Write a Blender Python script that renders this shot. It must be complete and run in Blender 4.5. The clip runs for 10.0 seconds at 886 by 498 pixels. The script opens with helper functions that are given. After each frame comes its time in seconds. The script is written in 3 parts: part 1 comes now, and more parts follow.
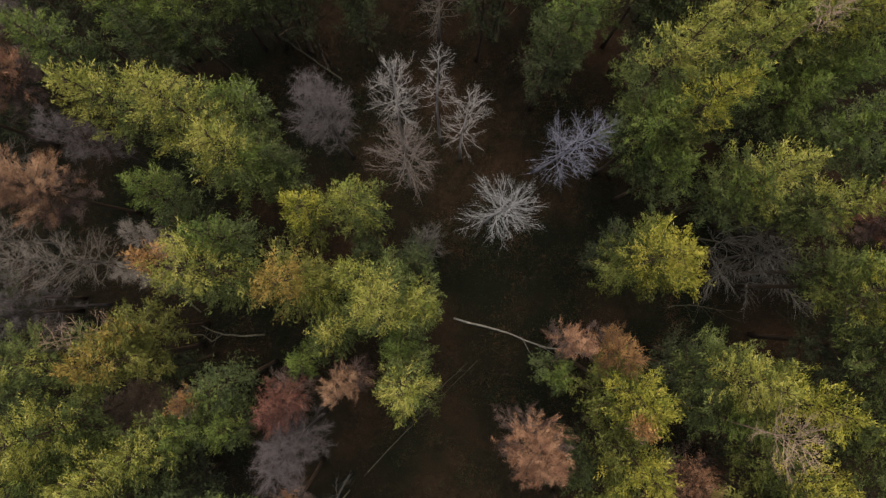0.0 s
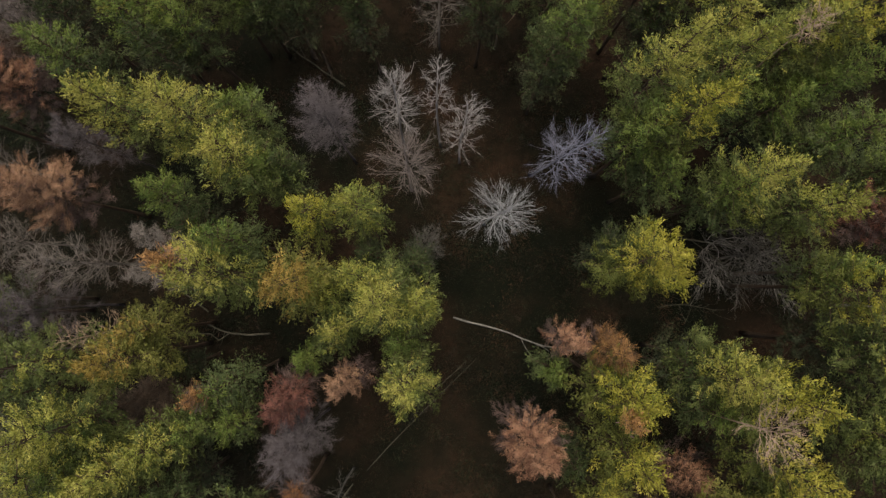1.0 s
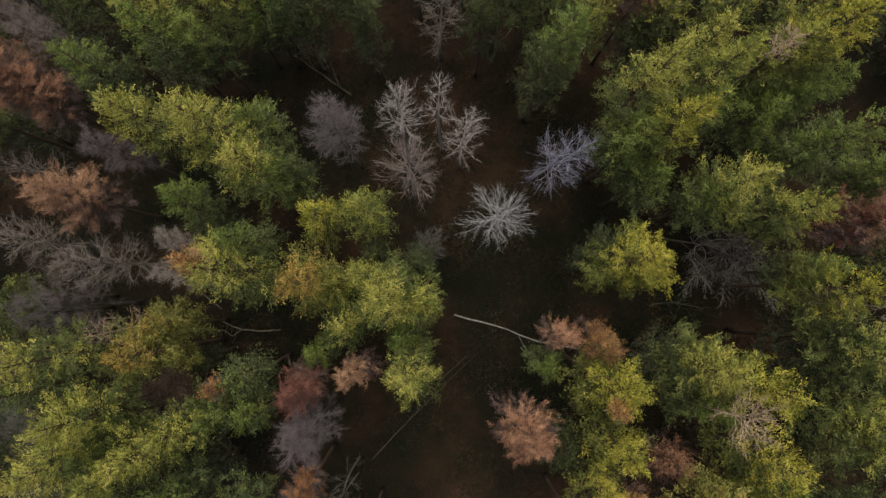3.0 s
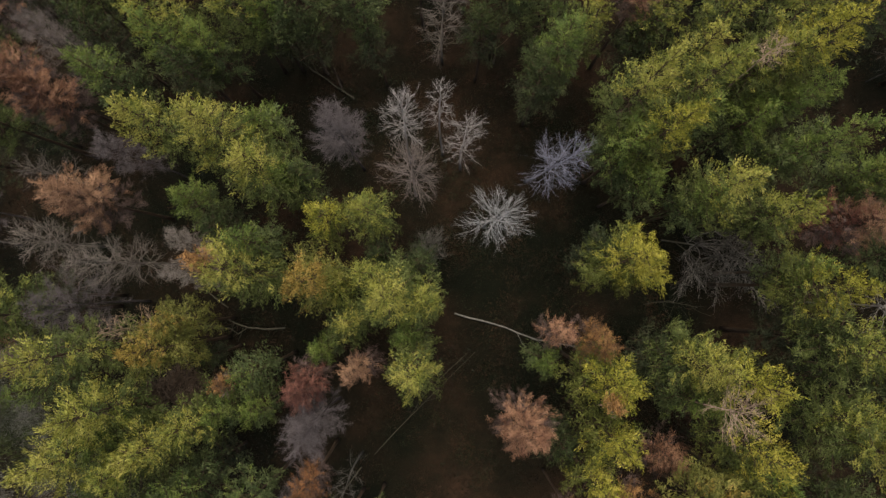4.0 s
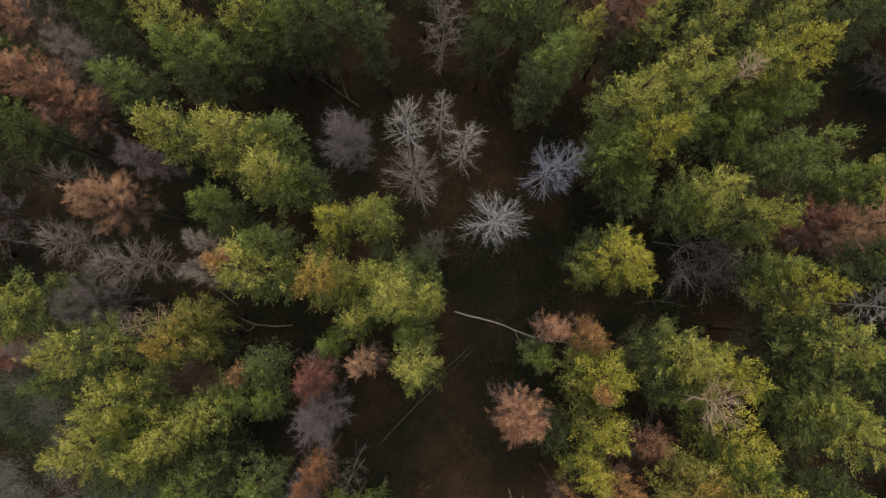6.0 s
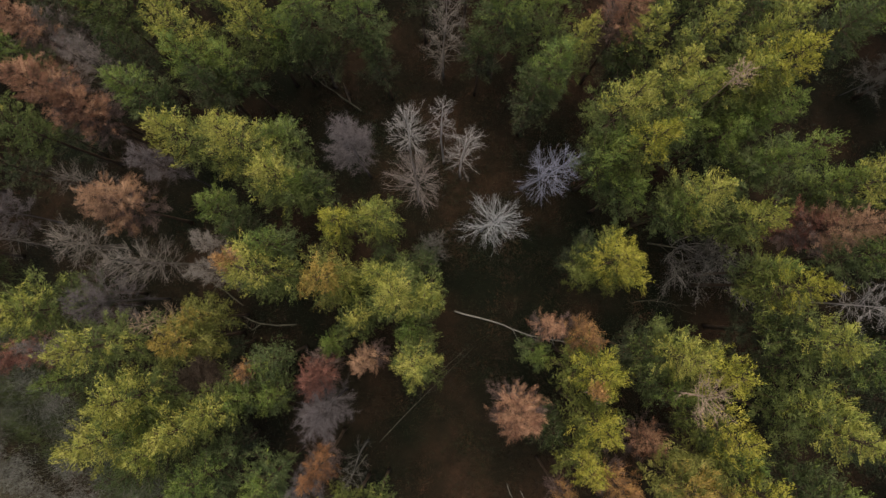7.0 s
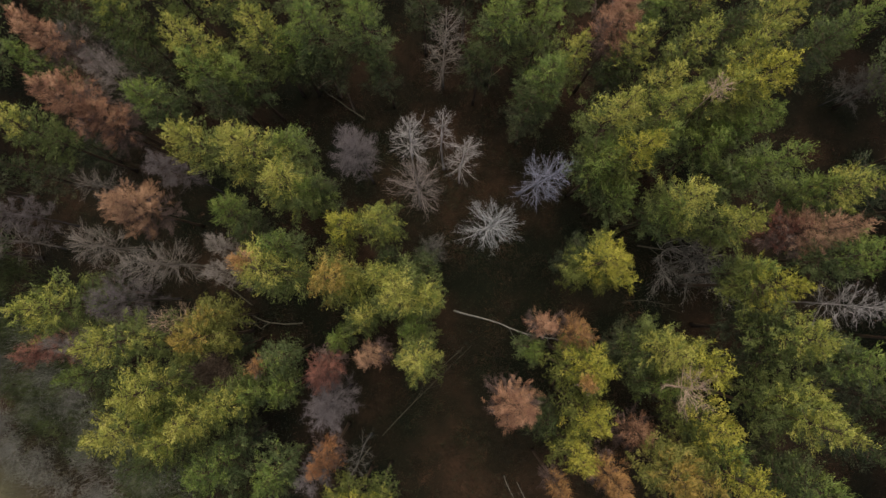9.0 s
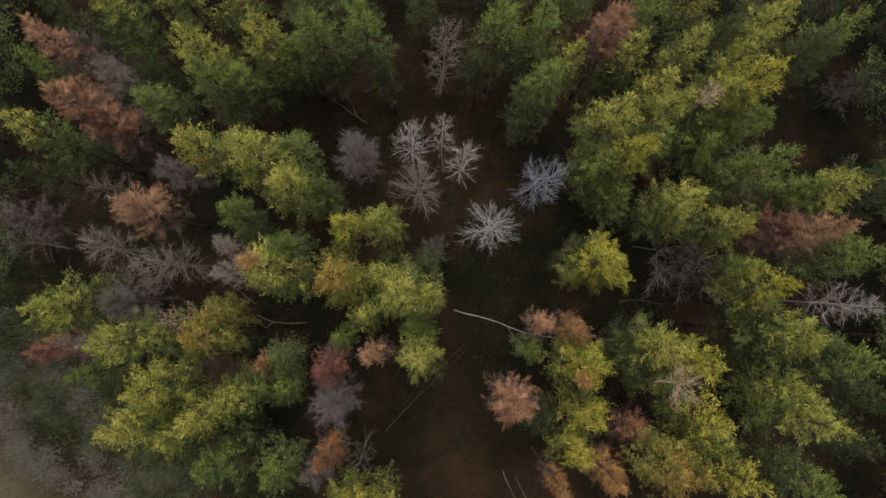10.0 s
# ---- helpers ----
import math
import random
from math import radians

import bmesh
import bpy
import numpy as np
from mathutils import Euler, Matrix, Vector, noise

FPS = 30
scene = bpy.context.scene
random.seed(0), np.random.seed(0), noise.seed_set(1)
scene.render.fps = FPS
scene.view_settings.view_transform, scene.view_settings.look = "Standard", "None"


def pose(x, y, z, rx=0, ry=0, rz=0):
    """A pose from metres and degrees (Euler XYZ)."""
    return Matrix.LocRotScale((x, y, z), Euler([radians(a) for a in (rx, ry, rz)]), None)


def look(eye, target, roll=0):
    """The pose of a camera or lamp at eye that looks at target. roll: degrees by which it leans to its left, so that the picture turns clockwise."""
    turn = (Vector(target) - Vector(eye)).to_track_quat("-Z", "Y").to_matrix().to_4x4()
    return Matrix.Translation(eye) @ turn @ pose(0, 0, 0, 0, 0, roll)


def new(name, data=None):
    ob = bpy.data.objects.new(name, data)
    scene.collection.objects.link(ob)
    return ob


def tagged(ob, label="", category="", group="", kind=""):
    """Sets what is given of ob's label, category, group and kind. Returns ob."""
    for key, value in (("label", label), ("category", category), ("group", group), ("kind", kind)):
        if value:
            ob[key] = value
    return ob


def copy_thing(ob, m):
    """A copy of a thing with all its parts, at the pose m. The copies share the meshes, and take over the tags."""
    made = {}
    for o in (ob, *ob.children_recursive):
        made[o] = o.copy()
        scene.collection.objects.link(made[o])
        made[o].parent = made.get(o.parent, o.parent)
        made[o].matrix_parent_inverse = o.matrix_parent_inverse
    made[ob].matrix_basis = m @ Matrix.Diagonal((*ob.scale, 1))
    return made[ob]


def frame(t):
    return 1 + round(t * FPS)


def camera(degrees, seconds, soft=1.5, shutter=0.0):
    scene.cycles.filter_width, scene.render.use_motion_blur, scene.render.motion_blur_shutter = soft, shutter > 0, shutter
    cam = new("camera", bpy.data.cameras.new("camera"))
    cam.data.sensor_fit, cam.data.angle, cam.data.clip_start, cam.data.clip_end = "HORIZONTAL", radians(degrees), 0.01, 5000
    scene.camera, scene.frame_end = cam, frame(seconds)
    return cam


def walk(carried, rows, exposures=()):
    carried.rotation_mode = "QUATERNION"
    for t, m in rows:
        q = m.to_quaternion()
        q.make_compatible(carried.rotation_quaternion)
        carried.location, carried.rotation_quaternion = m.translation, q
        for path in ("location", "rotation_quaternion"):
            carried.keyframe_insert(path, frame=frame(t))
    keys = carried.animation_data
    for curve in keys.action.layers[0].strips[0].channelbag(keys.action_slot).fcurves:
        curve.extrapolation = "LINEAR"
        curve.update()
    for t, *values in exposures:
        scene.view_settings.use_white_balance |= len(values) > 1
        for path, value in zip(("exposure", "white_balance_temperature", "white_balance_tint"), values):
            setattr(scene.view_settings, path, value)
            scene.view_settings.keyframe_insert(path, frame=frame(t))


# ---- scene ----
# A slow climb straight up over the wood, looking down.
cam = camera(76.0, 10.0, 1.4)
PATH = [
    (0.0, pose(0.120, -0.068, 38.564, 4.287, -0.257, 1.512)),
    (0.5, pose(0.188, -0.043, 39.157, 4.268, -0.164, 1.485)),
    (1.0, pose(0.232, -0.037, 39.730, 4.253, -0.088, 1.471)),
    (1.5, pose(0.258, -0.047, 40.286, 4.244, -0.027, 1.466)),
    (2.0, pose(0.268, -0.068, 40.827, 4.240, 0.020, 1.470)),
    (2.5, pose(0.266, -0.098, 41.356, 4.243, 0.054, 1.482)),
    (4.0, pose(0.217, -0.220, 42.898, 4.286, 0.089, 1.548)),
    (4.5, pose(0.194, -0.265, 43.404, 4.314, 0.083, 1.575)),
    (5.0, pose(0.170, -0.311, 43.911, 4.348, 0.070, 1.603)),
    (5.5, pose(0.147, -0.358, 44.420, 4.389, 0.051, 1.631)),
    (7.0, pose(0.086, -0.505, 45.978, 4.557, -0.025, 1.693)),
    (7.5, pose(0.069, -0.560, 46.515, 4.629, -0.054, 1.703)),
    (8.0, pose(0.052, -0.622, 47.063, 4.708, -0.082, 1.705)),
    (8.5, pose(0.035, -0.692, 47.623, 4.795, -0.107, 1.698)),
    (9.0, pose(0.015, -0.772, 48.197, 4.891, -0.130, 1.679)),
    (9.5, pose(-0.008, -0.868, 48.786, 4.995, -0.149, 1.649)),
    (10.0, pose(-0.038, -0.982, 49.392, 5.109, -0.162, 1.606)),
]
walk(cam, PATH, [(0.0, 1.09, 6800, 7), (10.0, 1.15, 6800, 7)])

# ---- light: an overcast evening sky ----
world = bpy.data.worlds.new("overcast_sky")
scene.world = world
world.use_nodes = True
wn = world.node_tree.nodes
sky = wn.new("ShaderNodeTexSky")
sky.sky_type = "NISHITA"
sky.sun_disc = False
sky.sun_elevation = radians(73)
sky.sun_rotation = radians(0)
sky.air_density, sky.dust_density = 1.0, 5.0
wn["Background"].inputs["Strength"].default_value = 0.07
world.node_tree.links.new(sky.outputs["Color"], wn["Background"].inputs["Color"])
sun_data = bpy.data.lights.new("sun", "SUN")
sun_data.energy, sun_data.angle, sun_data.color = 2.1, radians(65), (1.0, 0.94, 0.80)
sun = new("sun", sun_data)
sun.matrix_world = look((0, 20, 80), (3, 0, 14))


# ---- materials ----
def blank(name):
    m = bpy.data.materials.new(name)
    m.use_nodes = True
    nodes, links = m.node_tree.nodes, m.node_tree.links
    nodes.clear()
    out = nodes.new("ShaderNodeOutputMaterial")
    return m, nodes, links, out


def ramp(nodes, stops):
    r = nodes.new("ShaderNodeValToRGB")
    while len(r.color_ramp.elements) < len(stops):
        r.color_ramp.elements.new(0.5)
    for e, (at, c) in zip(r.color_ramp.elements, stops):
        e.position, e.color = at, (*c, 1)
    return r


def foliage(name, dark, mid, light, size=1.1, through_light=0.3):
    """Needles: three shades mixed by branch-sized clumps, each needle and each tree a little apart."""
    m, nodes, links, out = blank(name)
    coord = nodes.new("ShaderNodeTexCoord")
    info = nodes.new("ShaderNodeObjectInfo")
    geo = nodes.new("ShaderNodeNewGeometry")
    clump = nodes.new("ShaderNodeTexNoise")
    clump.inputs["Scale"].default_value = size
    clump.inputs["Detail"].default_value = 3
    links.new(coord.outputs["Object"], clump.inputs["Vector"])
    add = nodes.new("ShaderNodeMath")
    add.operation = "MULTIPLY_ADD"
    links.new(geo.outputs["Random Per Island"], add.inputs[0])
    add.inputs[1].default_value = 0.13
    links.new(clump.outputs["Fac"], add.inputs[2])
    shift = nodes.new("ShaderNodeMath")
    shift.operation = "MULTIPLY_ADD"
    links.new(info.outputs["Random"], shift.inputs[0])
    shift.inputs[1].default_value = 0.16
    links.new(add.outputs[0], shift.inputs[2])
    r = ramp(nodes, [(0.45, dark), (0.615, mid), (0.79, light)])
    links.new(shift.outputs[0], r.inputs["Fac"])
    diff = nodes.new("ShaderNodeBsdfPrincipled")
    diff.inputs["Roughness"].default_value = 0.65
    diff.inputs["Specular IOR Level"].default_value = 0.25
    links.new(r.outputs["Color"], diff.inputs["Base Color"])
    tr = nodes.new("ShaderNodeBsdfTranslucent")
    links.new(r.outputs["Color"], tr.inputs["Color"])
    mix = nodes.new("ShaderNodeMixShader")
    mix.inputs[0].default_value = through_light
    links.new(diff.outputs[0], mix.inputs[1])
    links.new(tr.outputs[0], mix.inputs[2])
    links.new(mix.outputs[0], out.inputs["Surface"])
    return m


def bark(name, dark, light, scale=9.0, rough=0.9):
    m, nodes, links, out = blank(name)
    coord = nodes.new("ShaderNodeTexCoord")
    info = nodes.new("ShaderNodeObjectInfo")
    n1 = nodes.new("ShaderNodeTexNoise")
    n1.inputs["Scale"].default_value = scale
    n1.inputs["Detail"].default_value = 5
    links.new(coord.outputs["Object"], n1.inputs["Vector"])
    n2 = nodes.new("ShaderNodeTexNoise")
    n2.inputs["Scale"].default_value = 0.9
    links.new(coord.outputs["Object"], n2.inputs["Vector"])
    s = nodes.new("ShaderNodeMath")
    s.operation = "MULTIPLY_ADD"
    links.new(n2.outputs["Fac"], s.inputs[0])
    s.inputs[1].default_value = 0.6
    links.new(n1.outputs["Fac"], s.inputs[2])
    s2 = nodes.new("ShaderNodeMath")
    s2.operation = "MULTIPLY_ADD"
    links.new(info.outputs["Random"], s2.inputs[0])
    s2.inputs[1].default_value = 0.2
    links.new(s.outputs[0], s2.inputs[2])
    r = ramp(nodes, [(0.55, dark), (1.1, light)])
    links.new(s2.outputs[0], r.inputs["Fac"])
    b = nodes.new("ShaderNodeBsdfPrincipled")
    b.inputs["Roughness"].default_value = rough
    b.inputs["Specular IOR Level"].default_value = 0.2
    links.new(r.outputs["Color"], b.inputs["Base Color"])
    bump = nodes.new("ShaderNodeBump")
    bump.inputs["Strength"].default_value = 0.5
    bump.inputs["Distance"].default_value = 0.02
    links.new(n1.outputs["Fac"], bump.inputs["Height"])
    links.new(bump.outputs["Normal"], b.inputs["Normal"])
    links.new(b.outputs[0], out.inputs["Surface"])
    return m


def forest_floor():
    """Leaf litter, bracken and darker moss, near black to carry canopy shade; pale rough grass where the wood ends."""
    m, nodes, links, out = blank("forest_floor")
    coord = nodes.new("ShaderNodeTexCoord")
    patch = nodes.new("ShaderNodeTexNoise")
    patch.inputs["Scale"].default_value = 0.13
    patch.inputs["Detail"].default_value = 6
    patch.inputs["Roughness"].default_value = 0.6
    links.new(coord.outputs["Object"], patch.inputs["Vector"])
    # base colours far below real litter, standing in for canopy shade
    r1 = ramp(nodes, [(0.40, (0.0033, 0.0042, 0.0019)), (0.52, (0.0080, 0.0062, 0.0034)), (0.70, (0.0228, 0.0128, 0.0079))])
    # a round patch of darker, greener floor in the clearing
    green_dist = nodes.new("ShaderNodeVectorMath")
    green_dist.operation = "DISTANCE"
    green_dist.inputs[1].default_value = (8.0, -1.6, 0)
    links.new(coord.outputs["Object"], green_dist.inputs[0])
    green_shift = nodes.new("ShaderNodeMapRange")
    green_shift.inputs["From Min"].default_value, green_shift.inputs["From Max"].default_value = 6.0, 11.0
    green_shift.inputs["To Min"].default_value, green_shift.inputs["To Max"].default_value = -0.16, 0.03
    links.new(green_dist.outputs["Value"], green_shift.inputs["Value"])
    soil = nodes.new("ShaderNodeMath")
    links.new(patch.outputs["Fac"], soil.inputs[0])
    links.new(green_shift.outputs["Result"], soil.inputs[1])
    # browner and lighter along the clearing, darker and greener to both sides
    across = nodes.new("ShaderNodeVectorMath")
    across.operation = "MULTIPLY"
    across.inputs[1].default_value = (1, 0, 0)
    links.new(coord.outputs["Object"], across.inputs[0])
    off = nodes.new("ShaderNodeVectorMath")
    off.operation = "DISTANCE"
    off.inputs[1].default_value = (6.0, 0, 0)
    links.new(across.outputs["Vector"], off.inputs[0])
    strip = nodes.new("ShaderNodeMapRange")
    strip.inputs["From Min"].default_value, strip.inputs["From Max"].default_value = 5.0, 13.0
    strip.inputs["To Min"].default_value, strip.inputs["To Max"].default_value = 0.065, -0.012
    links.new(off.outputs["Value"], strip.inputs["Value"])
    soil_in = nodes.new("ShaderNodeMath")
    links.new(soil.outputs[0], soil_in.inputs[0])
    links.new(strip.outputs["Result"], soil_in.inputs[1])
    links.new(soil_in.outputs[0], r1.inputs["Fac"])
    fine = nodes.new("ShaderNodeTexNoise")
    fine.inputs["Scale"].default_value = 3.2
    fine.inputs["Detail"].default_value = 8
    fine.inputs["Roughness"].default_value = 0.7
    links.new(coord.outputs["Object"], fine.inputs["Vector"])
    r2 = ramp(nodes, [(0.3, (0.45, 0.45, 0.45)), (0.7, (1.4, 1.35, 1.3))])
    links.new(fine.outputs["Fac"], r2.inputs["Fac"])
    mul = nodes.new("ShaderNodeMix")
    mul.data_type, mul.blend_type = "RGBA", "MULTIPLY"
    mul.inputs[0].default_value = 1.0
    links.new(r1.outputs["Color"], mul.inputs[6])
    links.new(r2.outputs["Color"], mul.inputs[7])
    # the meadow beyond the edge of the wood
    sep = nodes.new("ShaderNodeSeparateXYZ")
    links.new(coord.outputs["Object"], sep.inputs[0])
    edge = nodes.new("ShaderNodeMath")
    edge.operation = "MULTIPLY_ADD"
    links.new(sep.outputs["X"], edge.inputs[0])
    edge.inputs[1].default_value = 0.8
    links.new(sep.outputs["Y"], edge.inputs[2])
    wob = nodes.new("ShaderNodeMath")
    wob.operation = "MULTIPLY_ADD"
    links.new(patch.outputs["Fac"], wob.inputs[0])
    wob.inputs[1].default_value = 10.0
    links.new(edge.outputs[0], wob.inputs[2])
    span = nodes.new("ShaderNodeMapRange")
    span.inputs["From Min"].default_value = -36.5
    span.inputs["From Max"].default_value = -43.0
    links.new(wob.outputs[0], span.inputs["Value"])
    grass = ramp(nodes, [(0.3, (0.036, 0.033, 0.021)), (0.7, (0.062, 0.056, 0.035))])
    links.new(fine.outputs["Fac"], grass.inputs["Fac"])
    mix = nodes.new("ShaderNodeMix")
    mix.data_type = "RGBA"
    links.new(span.outputs["Result"], mix.inputs[0])
    links.new(mul.outputs[2], mix.inputs[6])
    links.new(grass.outputs["Color"], mix.inputs[7])
    b = nodes.new("ShaderNodeBsdfPrincipled")
    b.inputs["Roughness"].default_value = 0.95
    b.inputs["Specular IOR Level"].default_value = 0.1
    links.new(mix.outputs[2], b.inputs["Base Color"])
    bump = nodes.new("ShaderNodeBump")
    bump.inputs["Strength"].default_value = 0.8
    bump.inputs["Distance"].default_value = 0.12
    links.new(fine.outputs["Fac"], bump.inputs["Height"])
    links.new(bump.outputs["Normal"], b.inputs["Normal"])
    links.new(b.outputs[0], out.inputs["Surface"])
    return m


NEEDLES = {
    "Y": foliage("needles_bright_yellow", (0.1581, 0.1738, 0.0264), (0.2988, 0.2830, 0.0390), (0.4257, 0.3740, 0.0701)),
    "y": foliage("needles_yellow_green", (0.1346, 0.1630, 0.0370), (0.2553, 0.2651, 0.0525), (0.3809, 0.3517, 0.0883)),
    "g": foliage("needles_green", (0.0764, 0.1204, 0.0305), (0.1344, 0.1792, 0.0396), (0.1920, 0.2298, 0.0553)),
    # blue-green pines between taller ones, darkened here for the shade they stand in
    "b": foliage("needles_shaded_blue_green", (0.0260, 0.0405, 0.0139), (0.0439, 0.0624, 0.0199), (0.0682, 0.0879, 0.0277)),
    "o": foliage("needles_gold", (0.1323, 0.1088, 0.0241), (0.2425, 0.1801, 0.0383), (0.3614, 0.2428, 0.0668)),
    "rus_r": foliage("needles_russet", (0.1549, 0.0806, 0.0557), (0.2995, 0.1511, 0.0964), (0.4751, 0.2718, 0.1727)),
    "rus_p": foliage("needles_dull_red", (0.1037, 0.0447, 0.0369), (0.1901, 0.0781, 0.0614), (0.2851, 0.1313, 0.0989)),
    "rus_o": foliage("needles_tan", (0.1504, 0.0848, 0.0600), (0.3103, 0.1752, 0.1110), (0.4705, 0.2859, 0.1834)),
    "org_r": foliage("needles_rust", (0.1072, 0.0503, 0.0266), (0.2527, 0.1116, 0.0468), (0.3981, 0.1963, 0.0848)),
    "org_o": foliage("needles_orange", (0.1306, 0.0761, 0.0449), (0.3157, 0.1642, 0.0668), (0.4898, 0.2813, 0.1091)),
}
# lower needles: greyer with age, and darkened for the shade low in crowns
OLD_SHADED = {
    "Y": foliage("old_shaded_yellowish", (0.0604, 0.0760, 0.0190), (0.1121, 0.1292, 0.0305), (0.1766, 0.1854, 0.0441)),
    "y": foliage("old_shaded_olive", (0.0540, 0.0720, 0.0213), (0.0967, 0.1197, 0.0350), (0.1507, 0.1730, 0.0517)),
    "g": foliage("old_shaded_green", (0.0445, 0.0643, 0.0256), (0.0773, 0.1000, 0.0381), (0.1178, 0.1429, 0.0526)),
    # darkened further, for pines standing in shade
    "b": foliage("old_shaded_grey", (0.0251, 0.0326, 0.0174), (0.0397, 0.0483, 0.0243), (0.0595, 0.0677, 0.0320)),
    "o": foliage("old_shaded_dun", (0.0791, 0.0897, 0.0246), (0.1524, 0.1546, 0.0376), (0.2485, 0.2296, 0.0615)),
    "rus_r": foliage("old_shaded_mauve", (0.0750, 0.0524, 0.0515), (0.1296, 0.0882, 0.0824), (0.1978, 0.1346, 0.1244)),
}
BARK_PINE = bark("bark_pine", (0.0304, 0.0214, 0.0157), (0.0809, 0.0531, 0.0369))
BARK_BARE = {
    "s": bark("bark_silver", (0.135, 0.122, 0.122), (0.28, 0.255, 0.255)),
    "w": bark("bark_white", (0.1200, 0.1184, 0.1264), (0.2760, 0.2720, 0.2880)),
    "k": bark("bark_grey", (0.0814, 0.0687, 0.0628), (0.1764, 0.1514, 0.1380)),
    "v": bark("bark_slate", (0.085, 0.085, 0.115), (0.185, 0.185, 0.245)),
    "b": bark("bark_pinkish", (0.19, 0.13, 0.097), (0.37, 0.265, 0.20)),
    "g": bark("twigs_grey", (0.0825, 0.0666, 0.0622), (0.1705, 0.1404, 0.1326)),
    "p": bark("twigs_mauve", (0.0509, 0.0424, 0.0457), (0.1047, 0.0877, 0.0928)),
    "n": bark("twigs_brown", (0.055, 0.040, 0.031), (0.120, 0.086, 0.066)),
    "d": bark("twigs_dark", (0.050, 0.046, 0.043), (0.105, 0.096, 0.090)),
}
FLOOR = forest_floor()


# ---- mesh building ----
def part(name, arrays, material, parent=None, label=""):
    """One mesh object out of vertex and triangle arrays, under a thing or a part."""
    v, f = arrays
    me = bpy.data.meshes.new(name)
    n = len(f)
    me.vertices.add(len(v))
    me.vertices.foreach_set("co", np.asarray(v, np.float32).ravel())
    me.loops.add(3 * n)
    me.loops.foreach_set("vertex_index", np.asarray(f, np.int32).ravel())
    me.polygons.add(n)
    me.polygons.foreach_set("loop_start", np.arange(0, 3 * n, 3, dtype=np.int32))
    me.update(calc_edges=True)
    me.materials.append(material)
    ob = new(name, me)
    ob.parent = parent
    if label:
        ob["label"] = label
    return ob


def unit(a):
    return a / np.maximum(np.linalg.norm(a, axis=-1, keepdims=True), 1e-9)


def join(pieces):
    vs, fs, n = [], [], 0
    for v, f in pieces:
        vs.append(v)
        fs.append(f + n)
        n += len(v)
    return np.concatenate(vs), np.concatenate(fs)


def tube(points, radii, sides=5):
    """A tapered limb along a line of points."""
    p, r = np.asarray(points, float), np.asarray(radii, float)
    d = unit(np.gradient(p, axis=0))
    ref = np.where(np.abs(d[:, 2:3]) > 0.9, np.array([[1.0, 0, 0]]), np.array([[0, 0, 1.0]]))
    a = unit(np.cross(d, ref))
    b = np.cross(d, a)
    w = np.arange(sides) * 2 * np.pi / sides
    v = (p[:, None] + r[:, None, None] * (np.cos(w)[None, :, None] * a[:, None] + np.sin(w)[None, :, None] * b[:, None])).reshape(-1, 3)
    i = np.arange(len(p) - 1)[:, None] * sides
    j = np.arange(sides)[None]
    k = (j + 1) % sides
    q = np.stack([i + j, i + k, i + sides + k, i + sides + j], -1).reshape(-1, 4)
    f = np.concatenate([q[:, [0, 1, 2]], q[:, [0, 2, 3]]])
    last = (len(p) - 1) * sides
    caps = [[0, s + 1, s] for s in range(1, sides - 1)] + [[last, last + s, last + s + 1] for s in range(1, sides - 1)]
    return v, np.concatenate([f, np.array(caps)])


def spikes(start, way, width, rng):
    """Thin twigs: long three-sided cones from start along way."""
    n = len(start)
    a = unit(np.cross(way, unit(rng.normal(size=(n, 3)))))
    b = np.cross(unit(way), a)
    ring = [start + width[:, None] * (math.cos(w) * a + math.sin(w) * b) for w in (0, 2.094, 4.189)]
    v = np.stack([*ring, start + way], 1).reshape(-1, 3)
    i = np.arange(n)[:, None] * 4
    f = np.concatenate([i + np.array([[0, 1, 3]]), i + np.array([[1, 2, 3]]), i + np.array([[2, 0, 3]])])
    return v, f


def blades(start, way, width, rng):
    """Needle sprays: narrow pointed leaves."""
    n = len(start)
    side = unit(np.cross(way, rng.normal(size=(n, 3)))) * width[:, None]
    v = np.stack([start - side, start + way, start + side], 1).reshape(-1, 3)
    return v, np.arange(3 * n).reshape(-1, 3)


def skeleton_of(rng, h, r, low, limbs, rise, lean, peak=0.62, uneven=1.0, bulge=1.7):
    """Trunk line and limb lines of a crown: each limb a line of six points."""
    def trunk_at(z):
        s = np.asarray(z) / h
        return np.stack([lean[0] * (s - 1) * h + 0.10 * np.sin(5 * s + lean[2]), lean[1] * (s - 1) * h + 0.10 * np.sin(4 * s + 2 * lean[2]), s * h], -1)
    lines = []
    turn = rng.uniform(0, 6.28)
    lobe = rng.uniform(0, 6.28, 3)
    for i in range(limbs):
        s = ((i + rng.uniform(0, 0.9)) / limbs) ** 0.85
        z = h * low + (0.95 * h - h * low) * s
        turn += 2.4 + rng.normal() * 0.35
        wide = min(1.0, 0.84 + 0.8 * s) * (1 - s ** bulge) ** peak + 0.05
        wide *= 1 + uneven * (0.11 * math.sin(2 * turn + lobe[0] + 3 * s) + 0.09 * math.sin(3 * turn + lobe[1]))
        length = max(0.22, r * wide * rng.uniform(0.78, 1.14))
        up = rise * (0.2 + 1.0 * s) + rng.normal() * 0.08
        u = np.linspace(0, 1, 6)[:, None]
        out = np.array([[math.cos(turn), math.sin(turn), 0]])
        line = trunk_at(z)[None] + out * length * u + np.array([[0, 0, 1]]) * length * (up * u + 0.12 * u * u)
        line[1:] += rng.normal(size=(5, 3)) * 0.05 * length * u[1:]
        lines.append(line)
    return trunk_at, lines


